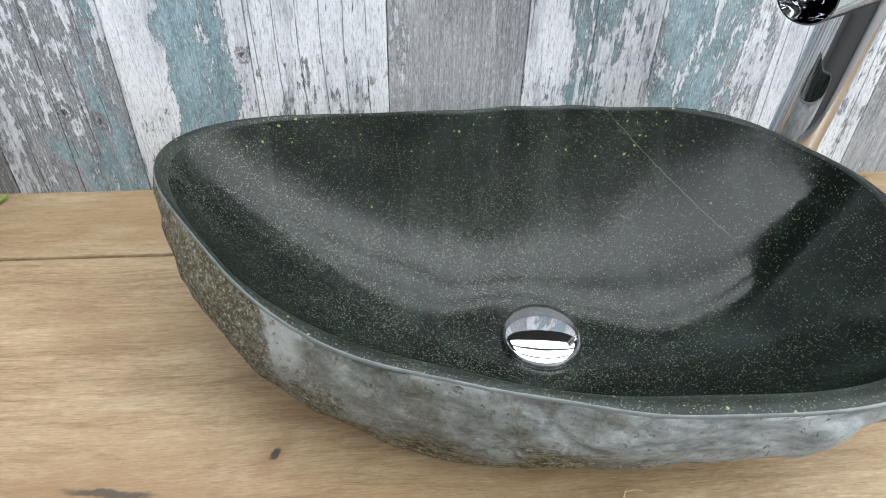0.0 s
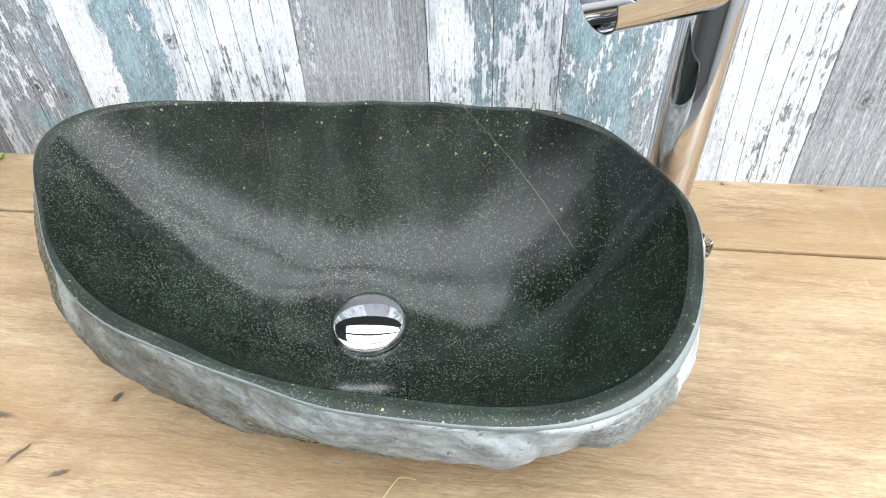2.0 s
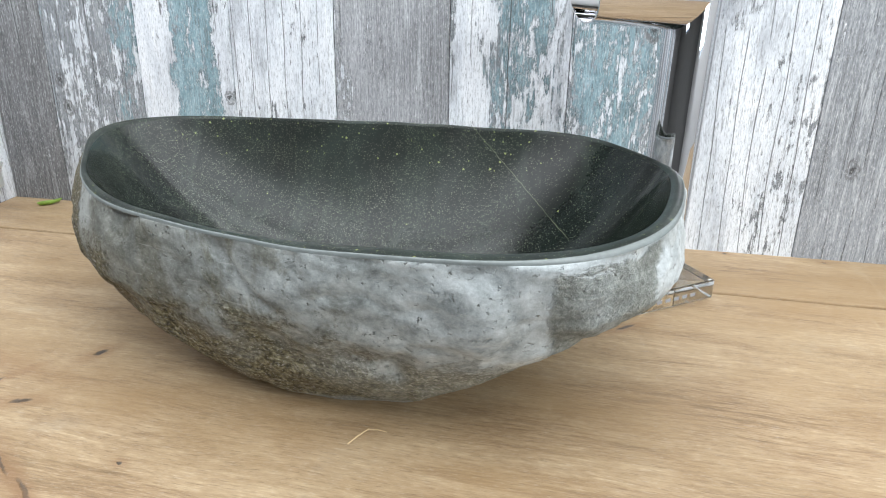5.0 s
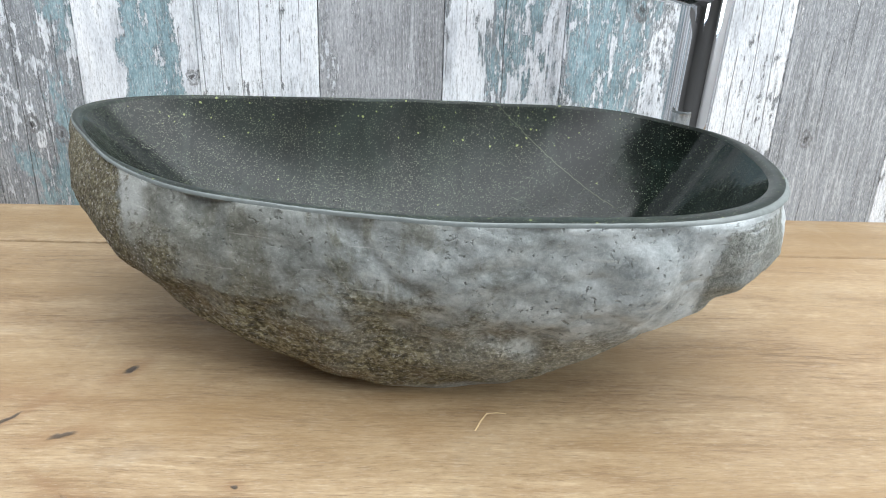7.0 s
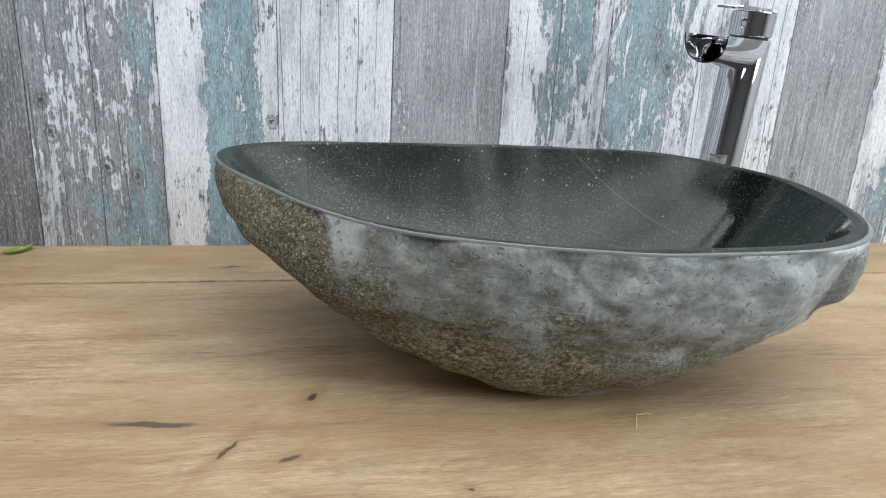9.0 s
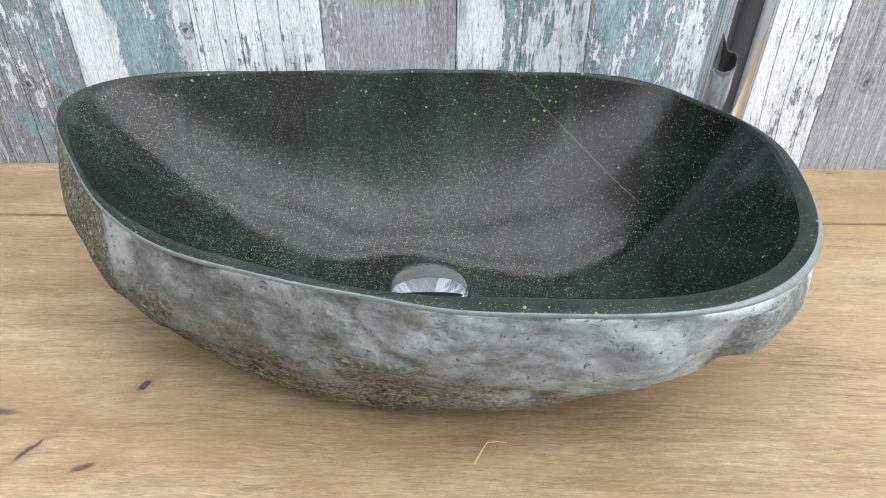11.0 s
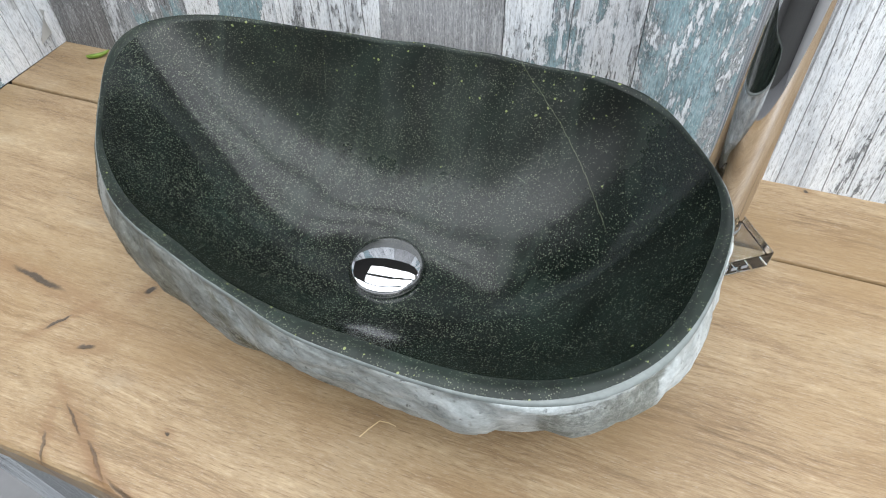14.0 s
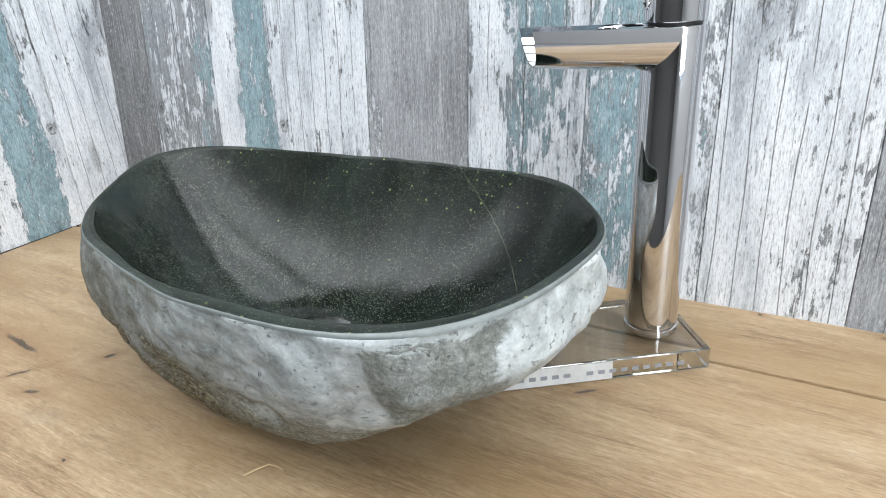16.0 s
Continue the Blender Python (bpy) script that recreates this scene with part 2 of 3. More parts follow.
    # centre x, y; half length, half width; turn; darkness
    for cx, cy, a, b, rot, d in (
        (-0.044, 0.311, 0.008, 0.0035, 60, 0.95), (-0.058, 0.243, 0.010, 0.003, 20, 0.8), (-0.155, 0.288, 0.042, 0.004, -6, 0.85),
        (-0.100, 0.256, 0.015, 0.0022, 55, 0.85), (-0.020, 0.186, 0.022, 0.0015, -32, 0.7), (0.020, 0.164, 0.024, 0.0020, -36, 0.7),
        (0.062, 0.150, 0.032, 0.0022, -14, 0.7), (-0.028, 0.160, 0.016, 0.0020, -60, 0.65), (0.389, 0.444, 0.013, 0.0022, 35, 0.85),
        (-0.133, 0.566, 0.014, 0.0022, 5, 0.9), (0.058, 0.201, 0.0025, 0.0015, 0, 0.9), (0.505, 0.630, 0.003, 0.002, 0, 0.9),
        (0.605, 0.625, 0.003, 0.002, 0, 0.8), (0.80, 0.36, 0.010, 0.004, 20, 0.8),
    ):
        q = k.scaled((1 / a, 1 / b, 1), k.scaled((1, 1, 0), k.vec("SUBTRACT", jp, (cx, cy, 0)), rot=(0, 0, radians(-rot))))
        r = k.vec("LENGTH", q)
        hole = k.step(r, 0.45, 1.0, d, 0)
        colour = k.mix(k.step(r, 0.8, 4.2, 0.42, 0), colour, (0.27, 0.145, 0.068))
        colour = k.mix(hole, colour, (0.062, 0.052, 0.045))
        pit = hole if pit is None else k.math("MAXIMUM", pit, hole)
    colour = k.mix(1.0, colour, (0.752, 0.720, 0.668), "MULTIPLY")
    h = k.math("SUBTRACT", k.math("SUBTRACT", k.math("MULTIPLY", streak, 0.5), k.math("MULTIPLY", pore, 0.6)), k.math("MULTIPLY", pit, 2.0))
    return k.done(colour, k.step(streak, 0.3, 0.7, 0.42, 0.58), normal=k.bump(h, 0.0010, 0.5))


def rough_stone_material():
    """River stone skin: sanded blue-grey above, raw olive-brown crust below and at one end."""
    k = Mat("raw river stone")
    x, y, z = k.xyz()
    big = k.noise(k.scaled((14, 14, 16)), 1, 4, 0.6, 0.6)
    fine = k.noise(k.scaled((230, 230, 250)), 1, 6, 0.72)
    streak = k.noise(k.scaled((60, 60, 300), rot=(0.5, 0.6, 0)), 1, 5, 0.7, 0.4)
    grit = k.noise(k.scaled((620, 620, 620)), 1, 3, 0.6)
    mid = k.noise(k.scaled((48, 48, 60)), 1, 5, 0.65, 0.3)
    both = k.math("ADD", k.math("MULTIPLY", mid, 0.74), k.math("MULTIPLY", fine, 0.26))
    sanded = k.ramp(both, (0.34, (0.13, 0.143, 0.138)), (0.46, (0.285, 0.308, 0.303)), (0.55, (0.39, 0.42, 0.418)), (0.68, (0.58, 0.61, 0.60)))
    crust = k.ramp(fine, (0.36, (0.030, 0.026, 0.013)), (0.46, (0.112, 0.094, 0.046)), (0.54, (0.205, 0.180, 0.098)), (0.65, (0.45, 0.42, 0.28)))
    crust = k.mix(k.step(streak, 0.50, 0.66, 0, 0.55), crust, (0.40, 0.385, 0.31))
    crust = k.mix(k.step(streak, 0.46, 0.34, 0, 0.6), crust, (0.055, 0.05, 0.035))
    crust = k.mix(k.step(big, 0.5, 0.68, 0, 0.7), crust, k.ramp(fine, (0.3, (0.12, 0.125, 0.11)), (0.55, (0.27, 0.275, 0.25)), (0.75, (0.48, 0.48, 0.43))))
    crust = k.mix(k.step(k.noise(k.scaled((20, 20, 20), off=(3, 1, 7)), 1, 4), 0.52, 0.66, 0, 0.55), crust, (0.15, 0.098, 0.042))
    crust = k.mix(k.step(k.math("ADD", x, k.math("MULTIPLY", mid, 0.06)), 0.0, 0.06, 0.5, 0), crust, (0.062, 0.050, 0.026))
    pale = k.ramp(both, (0.34, (0.18, 0.187, 0.165)), (0.5, (0.345, 0.355, 0.325)), (0.66, (0.54, 0.545, 0.50)))
    crust = k.mix(k.step(k.math("ADD", x, k.math("MULTIPLY", k.math("SUBTRACT", big, 0.5), 0.3)), 0.10, 0.29, 0, 0.6), crust, pale)
    line = k.math("ADD", k.math("ADD", z, k.math("MULTIPLY", k.math("SUBTRACT", big, 0.5), 0.16)), k.math("MULTIPLY", k.math("SUBTRACT", mid, 0.5), 0.05))
    line = k.math("ADD", line, k.step(k.math("ADD", x, k.math("ADD", k.math("MULTIPLY", k.math("SUBTRACT", big, 0.5), 0.09), k.math("MULTIPLY", k.math("SUBTRACT", mid, 0.5), 0.05))), -0.056, -0.032, -0.08, 0.0))
    line = k.math("ADD", line, k.step(x, -0.018, 0.07, -0.03, 0.0))
    line = k.math("ADD", line, k.step(x, 0.18, 0.34, 0.0, 0.022))
    raw = k.step(k.math("ADD", line, k.math("MULTIPLY", k.math("SUBTRACT", fine, 0.5), 0.05)), 0.066, 0.108, 1, 0)
    # one unsanded facet on the near end
    fx = k.math("ABSOLUTE", k.math("SUBTRACT", k.math("ADD", x, k.math("MULTIPLY", k.math("SUBTRACT", mid, 0.5), 0.02)), 0.352))
    facet = k.math("MULTIPLY", k.step(fx, 0.026, 0.031, 1, 0), k.step(y, 0.30, 0.31, 1, 0))
    facet = k.math("MULTIPLY", facet, k.step(k.math("ADD", z, k.math("MULTIPLY", mid, 0.03)), 0.160, 0.164, 1, 0))
    rough_face = k.ramp(fine, (0.3, (0.09, 0.10, 0.085)), (0.5, (0.22, 0.235, 0.21)), (0.68, (0.42, 0.43, 0.40)))
    sanded = k.mix(k.step(x, 0.18, 0.36, 0, 0.75), sanded, k.ramp(both, (0.36, (0.33, 0.365, 0.375)), (0.64, (0.72, 0.765, 0.78))))
    stain = k.noise(k.scaled((34, 34, 20), off=(5, 2, 3), rot=(0.4, 0.5, 0)), 1, 5, 0.68, 0.4)
    stain = k.math("MULTIPLY", k.step(stain, 0.47, 0.60, 0, 0.80), k.step(x, 0.10, 0.26, 1, 0))
    sanded = k.mix(stain, sanded, k.ramp(fine, (0.36, (0.045, 0.042, 0.024)), (0.5, (0.115, 0.110, 0.070)), (0.66, (0.24, 0.235, 0.18))))
    olive = k.ramp(both, (0.34, (0.055, 0.056, 0.044)), (0.5, (0.135, 0.138, 0.118)), (0.66, (0.27, 0.275, 0.24)))
    sanded = k.mix(k.step(k.math("ADD", x, k.math("MULTIPLY", k.math("SUBTRACT", big, 0.5), 0.25)), 0.02, 0.20, 0.85, 0), sanded, olive)
    scar = k.math("MULTIPLY", k.step(k.math("ABSOLUTE", k.math("ADD", k.math("ADD", x, 0.026), k.math("MULTIPLY", k.math("SUBTRACT", mid, 0.5), 0.03))), 0.006, 0.014, 0.8, 0), k.step(z, 0.110, 0.130))
    sanded = k.mix(scar, sanded, (0.40, 0.415, 0.40))
    colour = k.mix(raw, sanded, crust)
    colour = k.mix(k.math("MULTIPLY", facet, k.step(big, 0.35, 0.55, 0.35, 0.9)), colour, rough_face)
    pits = k.step(k.noise(k.scaled((210, 210, 240), off=(9, 4, 2)), 1, 3), 0.30, 0.40, 0.7, 0)
    colour = k.mix(k.math("MULTIPLY", pits, k.step(mid, 0.42, 0.6)), colour, (0.05, 0.048, 0.040))
    scratch = k.step(k.noise(k.scaled((20, 20, 420), rot=(0.3, 0.5, 0)), 1, 2), 0.66, 0.74, 0, 0.35)
    colour = k.mix(scratch, colour, (0.50, 0.50, 0.47))
    colour = k.mix(k.step(z, 0.004, 0.012, 0.6, 0), colour, (0.52, 0.52, 0.50))
    colour = k.mix(k.step(raw, 0, 1, 0.25, 1.0), colour, k.crisp(colour, k.scaled((420, 420, 520), rot=(0.4, 0.5, 0)), 0.50))
    h = k.math("ADD", k.math("MULTIPLY", fine, k.step(raw, 0, 1, 0.12, 1.2)), k.math("MULTIPLY", grit, 0.10))
    h = k.math("SUBTRACT", k.math("ADD", h, k.math("MULTIPLY", facet, fine)), k.math("MULTIPLY", pits, 0.5))
    return k.done(colour, k.step(raw, 0, 1, 0.62, 0.85), normal=k.bump(h, 0.0030, 0.85))


def polished_stone_material(name, dull=0.0, tone=1.0):
    """Dark green polished stone with pale grains, yellow-green inclusions and hair veins."""
    k = Mat(name)
    x, y, z = k.xyz()
    cloud = k.noise(k.scaled((13, 13, 13)), 1, 4, 0.6, 0.5)
    base = k.ramp(cloud, (0.30, tuple(c * tone for c in (0.0030, 0.0047, 0.0037))), (0.52, tuple(c * tone for c in (0.0072, 0.0112, 0.0088))), (0.75, tuple(c * tone for c in (0.016, 0.025, 0.020))))
    # slanted bands of lighter mineral
    band = k.noise(k.scaled((30, 12, 5), rot=(0.2, 0.3, 0.7)), 1, 4, 0.6, 0.4)
    base = k.mix(k.step(band, 0.52, 0.68, 0, 0.5), base, (0.022, 0.031, 0.025))
    base = k.mix(k.step(band, 0.44, 0.34, 0, 0.5), base, (0.0022, 0.0030, 0.0024))
    grain = k.cells(k.pos, 880.0)
    pick = k.cells(k.pos, 880.0, "Color")
    amount = k.step(k.noise(k.scaled((26, 26, 26), off=(2, 2, 2)), 1, 4), 0.34, 0.66, 0.34, 0.86)
    amount = k.math("MULTIPLY", amount, k.step(x, 0.20, 0.33, 1.0, 0.4))
    speck = k.math("MULTIPLY", k.step(grain, 0.30, 0.44, 1, 0), k.math("LESS_THAN", k.xyz(pick)[0], amount))
    colour = k.mix(k.math("MULTIPLY", speck, k.math("MULTIPLY_ADD", k.math("POWER", k.xyz(pick)[1], 1.6), 0.58, 0.04)), base, (0.26, 0.285, 0.205))
    # yellow-green inclusions, thickest along the far rim
    zone = k.math("MULTIPLY", k.step(y, 0.485, 0.515), k.step(z, 0.105, 0.135))
    front = k.math("MULTIPLY", k.step(y, 0.335, 0.31), k.step(z, 0.11, 0.14))
    zone = k.math("MAXIMUM", k.math("MULTIPLY", zone, 0.5), k.math("MAXIMUM", k.math("MULTIPLY", front, 0.35), 0.002))
    warp = k.vec("ADD", k.pos, k.vec("MULTIPLY", k.noise(k.pos, 300, 2, colour=True), (0.002, 0.002, 0.002)))
    dot = k.cells(warp, 230.0)
    dp = k.xyz(k.cells(warp, 230.0, "Color"))
    size = k.math("MULTIPLY_ADD", k.math("POWER", dp[1], 3.0), 0.24, 0.06)
    dots = k.math("MULTIPLY", k.math("LESS_THAN", dp[0], zone), k.step(k.math("SUBTRACT", dot, size), -0.03, 0.04, 1, 0))
    colour = k.mix(k.math("MULTIPLY", dots, 0.75), colour, (0.30, 0.34, 0.13))
    # hair veins
    wob = k.math("MULTIPLY", k.math("SUBTRACT", k.noise(k.pos, 60, 3), 0.5), 0.004)
    for n, o, lim in (((0.707, 0.282, 0.648), 0.408, 0.445),):
        d = k.math("ABSOLUTE", k.math("SUBTRACT", k.math("ADD", k.vec("DOT_PRODUCT", k.pos, n), wob), o))
        colour = k.mix(k.math("MULTIPLY", k.step(d, 0.0001, 0.0006, 0.30, 0), k.math("MULTIPLY", k.step(y, lim - 0.01, lim + 0.01), k.step(x, 0.20, 0.22))), colour, (0.24, 0.26, 0.17))
    smear = k.noise(k.scaled((20, 20, 20), off=(7, 1, 1)), 1, 5, 0.7)
    rough = k.math("ADD", k.step(smear, 0.3, 0.7, 0.15 + dull, 0.23 + dull), k.step(x, 0.28, 0.37, 0.0, -0.07))
    rough = k.math("ADD", rough, k.math("MULTIPLY", k.step(y, 0.44, 0.50, 0.0, 0.15), k.step(x, 0.32, 0.40, 1.0, 0.3)))  # less buffed far side
    return k.done(colour, rough, normal=k.bump(k.math("ADD", k.noise(k.pos, 26, 3), k.math("MULTIPLY", speck, 0.004)), 0.0011, 0.5), Specular_IOR_Level=0.36)


def plain(name, colour, rough, metal=0.0, vary=0.15, scale=30, bump=0.0, **more):
    k = Mat(name)
    n = k.noise(k.pos, scale, 5, 0.65)
    col = k.mix(n, tuple(c * (1 - vary) for c in colour), tuple(min(1, c * (1 + vary)) for c in colour))
    return k.done(col, k.step(k.noise(k.pos, scale * 3, 4), 0.3, 0.7, max(0.02, rough * 0.85), rough * 1.15), metal, k.bump(n, bump, 0.5) if bump else None, **more)


OAK = wood_material()
STONE, POLISH, LIP = rough_stone_material(), polished_stone_material("polished green stone"), polished_stone_material("honed green stone", 0.20, 1.5)
EDGE = plain("worn pale stone edge", (0.175, 0.196, 0.192), 0.45, vary=0.45, scale=120, bump=0.0008)
CHROME = plain("polished chrome", (0.66, 0.66, 0.68), 0.035, 1.0, vary=0.03, scale=9)
DARK = plain("dark rubber", (0.02, 0.02, 0.02), 0.5)
INK = plain("grey-blue print", (0.30, 0.32, 0.36), 0.5)
GLARE = plain("white face reflection", (0.72, 0.74, 0.75), 0.3, vary=0.30, scale=60)
PAPER = plain("torn white paper", (0.74, 0.74, 0.72), 0.8, vary=0.06, scale=200)
POD = plain("green seed pod skin", (0.17, 0.27, 0.035), 0.45, vary=0.45, scale=160, bump=0.0006)
STRAW = plain("dry straw", (0.62, 0.48, 0.28), 0.6, vary=0.2, scale=300)
WHITE = plain("matt white plaster", (0.78, 0.78, 0.77), 0.85, vary=0.04, scale=6, bump=0.0004)
DIM = plain("grey-brown plaster", (0.15, 0.147, 0.142), 0.9, vary=0.10, scale=5, bump=0.0004)
FLOORING = plain("pale grey flooring", (0.36, 0.36, 0.37), 0.6, vary=0.25, scale=8)
FRAME = plain("dark window frame", (0.06, 0.06, 0.065), 0.4)
ACRYLIC = Mat("clear acrylic").done((0.97, 0.985, 0.98), 0.02, 0.0, Transmission_Weight=1.0, IOR=1.49)


# ---------------------------------------------------------------- building helpers
def mesh_of(name, bm, material, smooth=True):
    bmesh.ops.recalc_face_normals(bm, faces=bm.faces)
    me = bpy.data.meshes.new(name)
    bm.to_mesh(me)
    bm.free()
    for p in me.polygons:
        p.use_smooth = smooth
    if smooth:
        me.set_sharp_from_angle(angle=radians(38))
    me.materials.append(material)
    return me


def part(name, bm, material, parent=None, label="", smooth=True, m=None):
    ob = new(name, mesh_of(name, bm, material, smooth))
    ob.parent = parent
    if m is not None:
        ob.matrix_basis = m
    return tagged(ob, label)


def thing(name, m, label, category, group=""):
    ob = new(name)
    ob.empty_display_size = 0.05
    ob.matrix_basis = m
    return tagged(ob, label, category, group)


def box(bm, x0, x1, y0, y1, z0, z1, bevel=0.0, seg=2):
    r = bmesh.ops.create_cube(bm, size=1.0, matrix=Matrix.LocRotScale(((x0 + x1) / 2, (y0 + y1) / 2, (z0 + z1) / 2), None, (x1 - x0, y1 - y0, z1 - z0)))
    if bevel:
        edges = list({e for v in r["verts"] for e in v.link_edges})
        bmesh.ops.bevel(bm, geom=edges, offset=bevel, segments=seg, profile=0.5, affect="EDGES")
    return bm


def rings(bm, rows, close_first=False, close_last=False):
    """A skin over rows of points; each row is a closed ring of the same length."""
    vs = [[bm.verts.new(p) for p in row] for row in rows]
    n = len(rows[0])
    for a, b in zip(vs, vs[1:]):
        for i in range(n):
            bm.faces.new((a[i], a[(i + 1) % n], b[(i + 1) % n], b[i]))
    if close_first:
        bm.faces.new(vs[0])
    if close_last:
        bm.faces.new(vs[-1])
    return bm


def lathe(bm, profile, seg=64, centre=(0, 0), close_first=True, close_last=True):
    rows = [[(centre[0] + r * math.cos(6.28318531 * i / seg), centre[1] + r * math.sin(6.28318531 * i / seg), z) for i in range(seg)] for r, z in profile]
    return rings(bm, rows, close_first, close_last)


def tube(bm, pts, radii, seg=10):
    rows = []
    pts = [Vector(p) for p in pts]
    for i, p in enumerate(pts):
        d = (pts[min(i + 1, len(pts) - 1)] - pts[max(i - 1, 0)]).normalized()
        u = d.cross(Vector((0, 0, 1)))
        u = u.normalized() if u.length > 1e-4 else Vector((1, 0, 0))
        v = d.cross(u)
        rows.append([p + radii[i] * (u * math.cos(6.2832 * j / seg) + v * math.sin(6.2832 * j / seg)) for j in range(seg)])
    return rings(bm, rows, True, True)


# ---------------------------------------------------------------- the room that closes the place
def wall_box(name, x0, x1, y0, y1, z0, z1, material, label):
    return tagged(part(name, box(bmesh.new(), x0, x1, y0, y1, z0, z1), material, smooth=False), label, "wall", kind="structure")


wall_box("floor", -2.5, 2.7, -2.7, 2.5, -0.88, -0.78, FLOORING, "pale grey floor of the room")["category"] = "floor"
# ceiling round a glazed roof opening
bm = bmesh.new()
for a in ((-2.5, 2.7, -2.7, -0.75), (-2.5, 2.7, 1.25, 2.5), (-2.5, -2.0, -0.75, 1.25), (1.9, 2.7, -0.75, 1.25), (-2.0, -0.80, 0.33, 1.25)):
    box(bm, *a, 1.62, 1.74)
box(bm, -0.80, 1.9, 0.33, 0.42, 1.56, 1.62), box(bm, -0.80, 1.9, 0.86, 0.93, 1.53, 1.59)  # glazing bars
tagged(part("ceiling", bm, DIM, smooth=False), "grey-brown ceiling round a glazed roof opening", "ceiling", kind="structure")
bm = bmesh.new()
for a in ((-2.7, -1.35), (-0.65, 2.5)):
    box(bm, 2.42, 2.58, *a, -0.78, 1.62)
box(bm, 2.42, 2.58, -1.35, -0.65, -0.78, 0.64), box(bm, 2.42, 2.58, -1.35, -0.65, 1.55, 1.62)
tagged(part("wall_east", bm, WHITE, smooth=False), "white plastered wall with a high window", "wall", kind="structure")
bm = bmesh.new()
for a in ((-2.4, -0.90), (-0.20, 2.42)):
    box(bm, *a, -2.58, -2.42, -0.78, 1.62)
box(bm, -0.90, -0.20, -2.58, -2.42, -0.78, 1.08), box(bm, -0.90, -0.20, -2.58, -2.42, 1.52, 1.62)
tagged(part("wall_south", bm, DIM, smooth=False), "grey-brown plastered wall with a high window", "wall", kind="structure")
wall_box("wall_west", -2.4, -2.28, -2.42, 2.3, -0.78, 1.62, DIM, "dark plastered side wall of the room")
wall_box("wall_back", -2.28, 2.42, 2.2, 2.34, -0.78, 1.62, DIM, "dark plastered back wall of the room")


# ---------------------------------------------------------------- printed plank walls
PLANKS = {
    "dark": plank_material("dark grey plank", 1.0, (0.135, 0.135, 0.14), 0.16, lines=0.3, smoke=0.3, wash=0.45),
    "greywhite": plank_material("grey plank with flaked white", 2.0, (0.235, 0.25, 0.27), 0.43, teal=0.3, teal_at=0.88, teal_w=0.35, lines=0.5, smoke=0.3, wash=0.5, split=True, eyes=((-0.052, 0.163, 0.0045), (-0.046, 0.128, 0.005), (0.008, 0.092, 0.005), (0.038, 0.082, 0.0045))),
    "teal": plank_material("white plank with teal patches", 3.4, ASH, 0.63, teal=1.0, teal_at=0.60, teal_w=0.46, lines=0.25, eyes=((0.056, 0.148, 0.0035),)),
    "white": plank_material("white washed plank", 4.1, ASH, 0.68, lines=0.9),
    "grey": plank_material("smooth grey plank", 5.3, (0.27, 0.275, 0.29), 0.22, lines=0.25, smoke=0.25, wash=0.75),
    "whiteteal": plank_material("white and grey-teal plank", 6.6, PALE, 0.58, teal=0.42, teal_at=0.55, teal_w=0.7, lines=0.35, split=True),
    "tealwhite": plank_material("teal plank with flaked white", 7.2, PALE, 0.56, teal=0.60, teal_at=0.40, teal_w=0.8, lines=0.3, eyes=((0.02, 0.235, 0.006),)),
    "cracked": plank_material("white plank with dark drying cracks", 8.5, ASH, 0.68, lines=1.0),
    "slate": plank_material("blue-grey plank", 9.1, (0.245, 0.257, 0.275), 0.24, lines=0.4, wash=0.7, eyes=((-0.03, 0.10, 0.005),)),
}
PLANK_TOP = 0.42


def plank(parent, x0, x1, kind, z0=0.0, z1=PLANK_TOP, depth=0.006):
    """One plank with eased long edges; its face lies at y = 0 of the wall."""
    w, e = (x1 - x0) / 2 - 0.0004, 0.0007
    sec = [(-w, depth), (-w, e), (-w + e * 0.4, e * 0.3), (-w + e * 1.4, 0), (w - e * 1.4, 0), (w - e * 0.4, e * 0.3), (w, e), (w, depth)]
    bm = rings(bmesh.new(), [[(a, b, z) for a, b in sec] for z in (z0, z1)], True, True)
    return part("plank", bm, PLANKS[kind], parent, smooth=False, m=pose((x0 + x1) / 2, 0, 0))


wall_north = part("wall_north", box(bmesh.new(), -0.447, 2.42, 0.0065, 0.024, -0.05, 0.42), DARK, smooth=False, m=pose(0, 0.632, 0, -5.7, 0, 1.43))
tagged(wall_north, "wall of weathered white, grey and teal plank panelling", "wall", kind="structure")
SEAMS = [(-0.447, "dark"), (-0.357, "greywhite"), (-0.223, "teal"), (-0.095, "white"), (0.036, "grey"), (0.172, "whiteteal"), (0.305, "tealwhite"),
         (0.431, "cracked"), (0.562, "slate"), (0.705, "whiteteal"), (0.838, "white"), (0.970, "dark"), (1.102, "teal"), (1.234, "cracked"),
         (1.366, "greywhite"), (1.498, "grey"), (1.63, "white"), (1.762, "")]
for (a, kind), (b, _) in zip(SEAMS, SEAMS[1:]):
    plank(wall_north, a, b, kind)
side = part("wall_side", box(bmesh.new(), -0.50, 0.16, 0.0065, 0.024, -0.05, 0.42), DARK, smooth=False, m=pose(-0.448, 0.622, 0, 0, 0, 90))
tagged(side, "side wall of white and teal plank panelling meeting the corner", "wall", kind="structure")
for a, b, kind in ((-0.084, 0.16, "cracked"), (-0.217, -0.084, "teal"), (-0.35, -0.217, "grey"), (-0.482, -0.35, "whiteteal")):
    plank(side, a, b, kind)


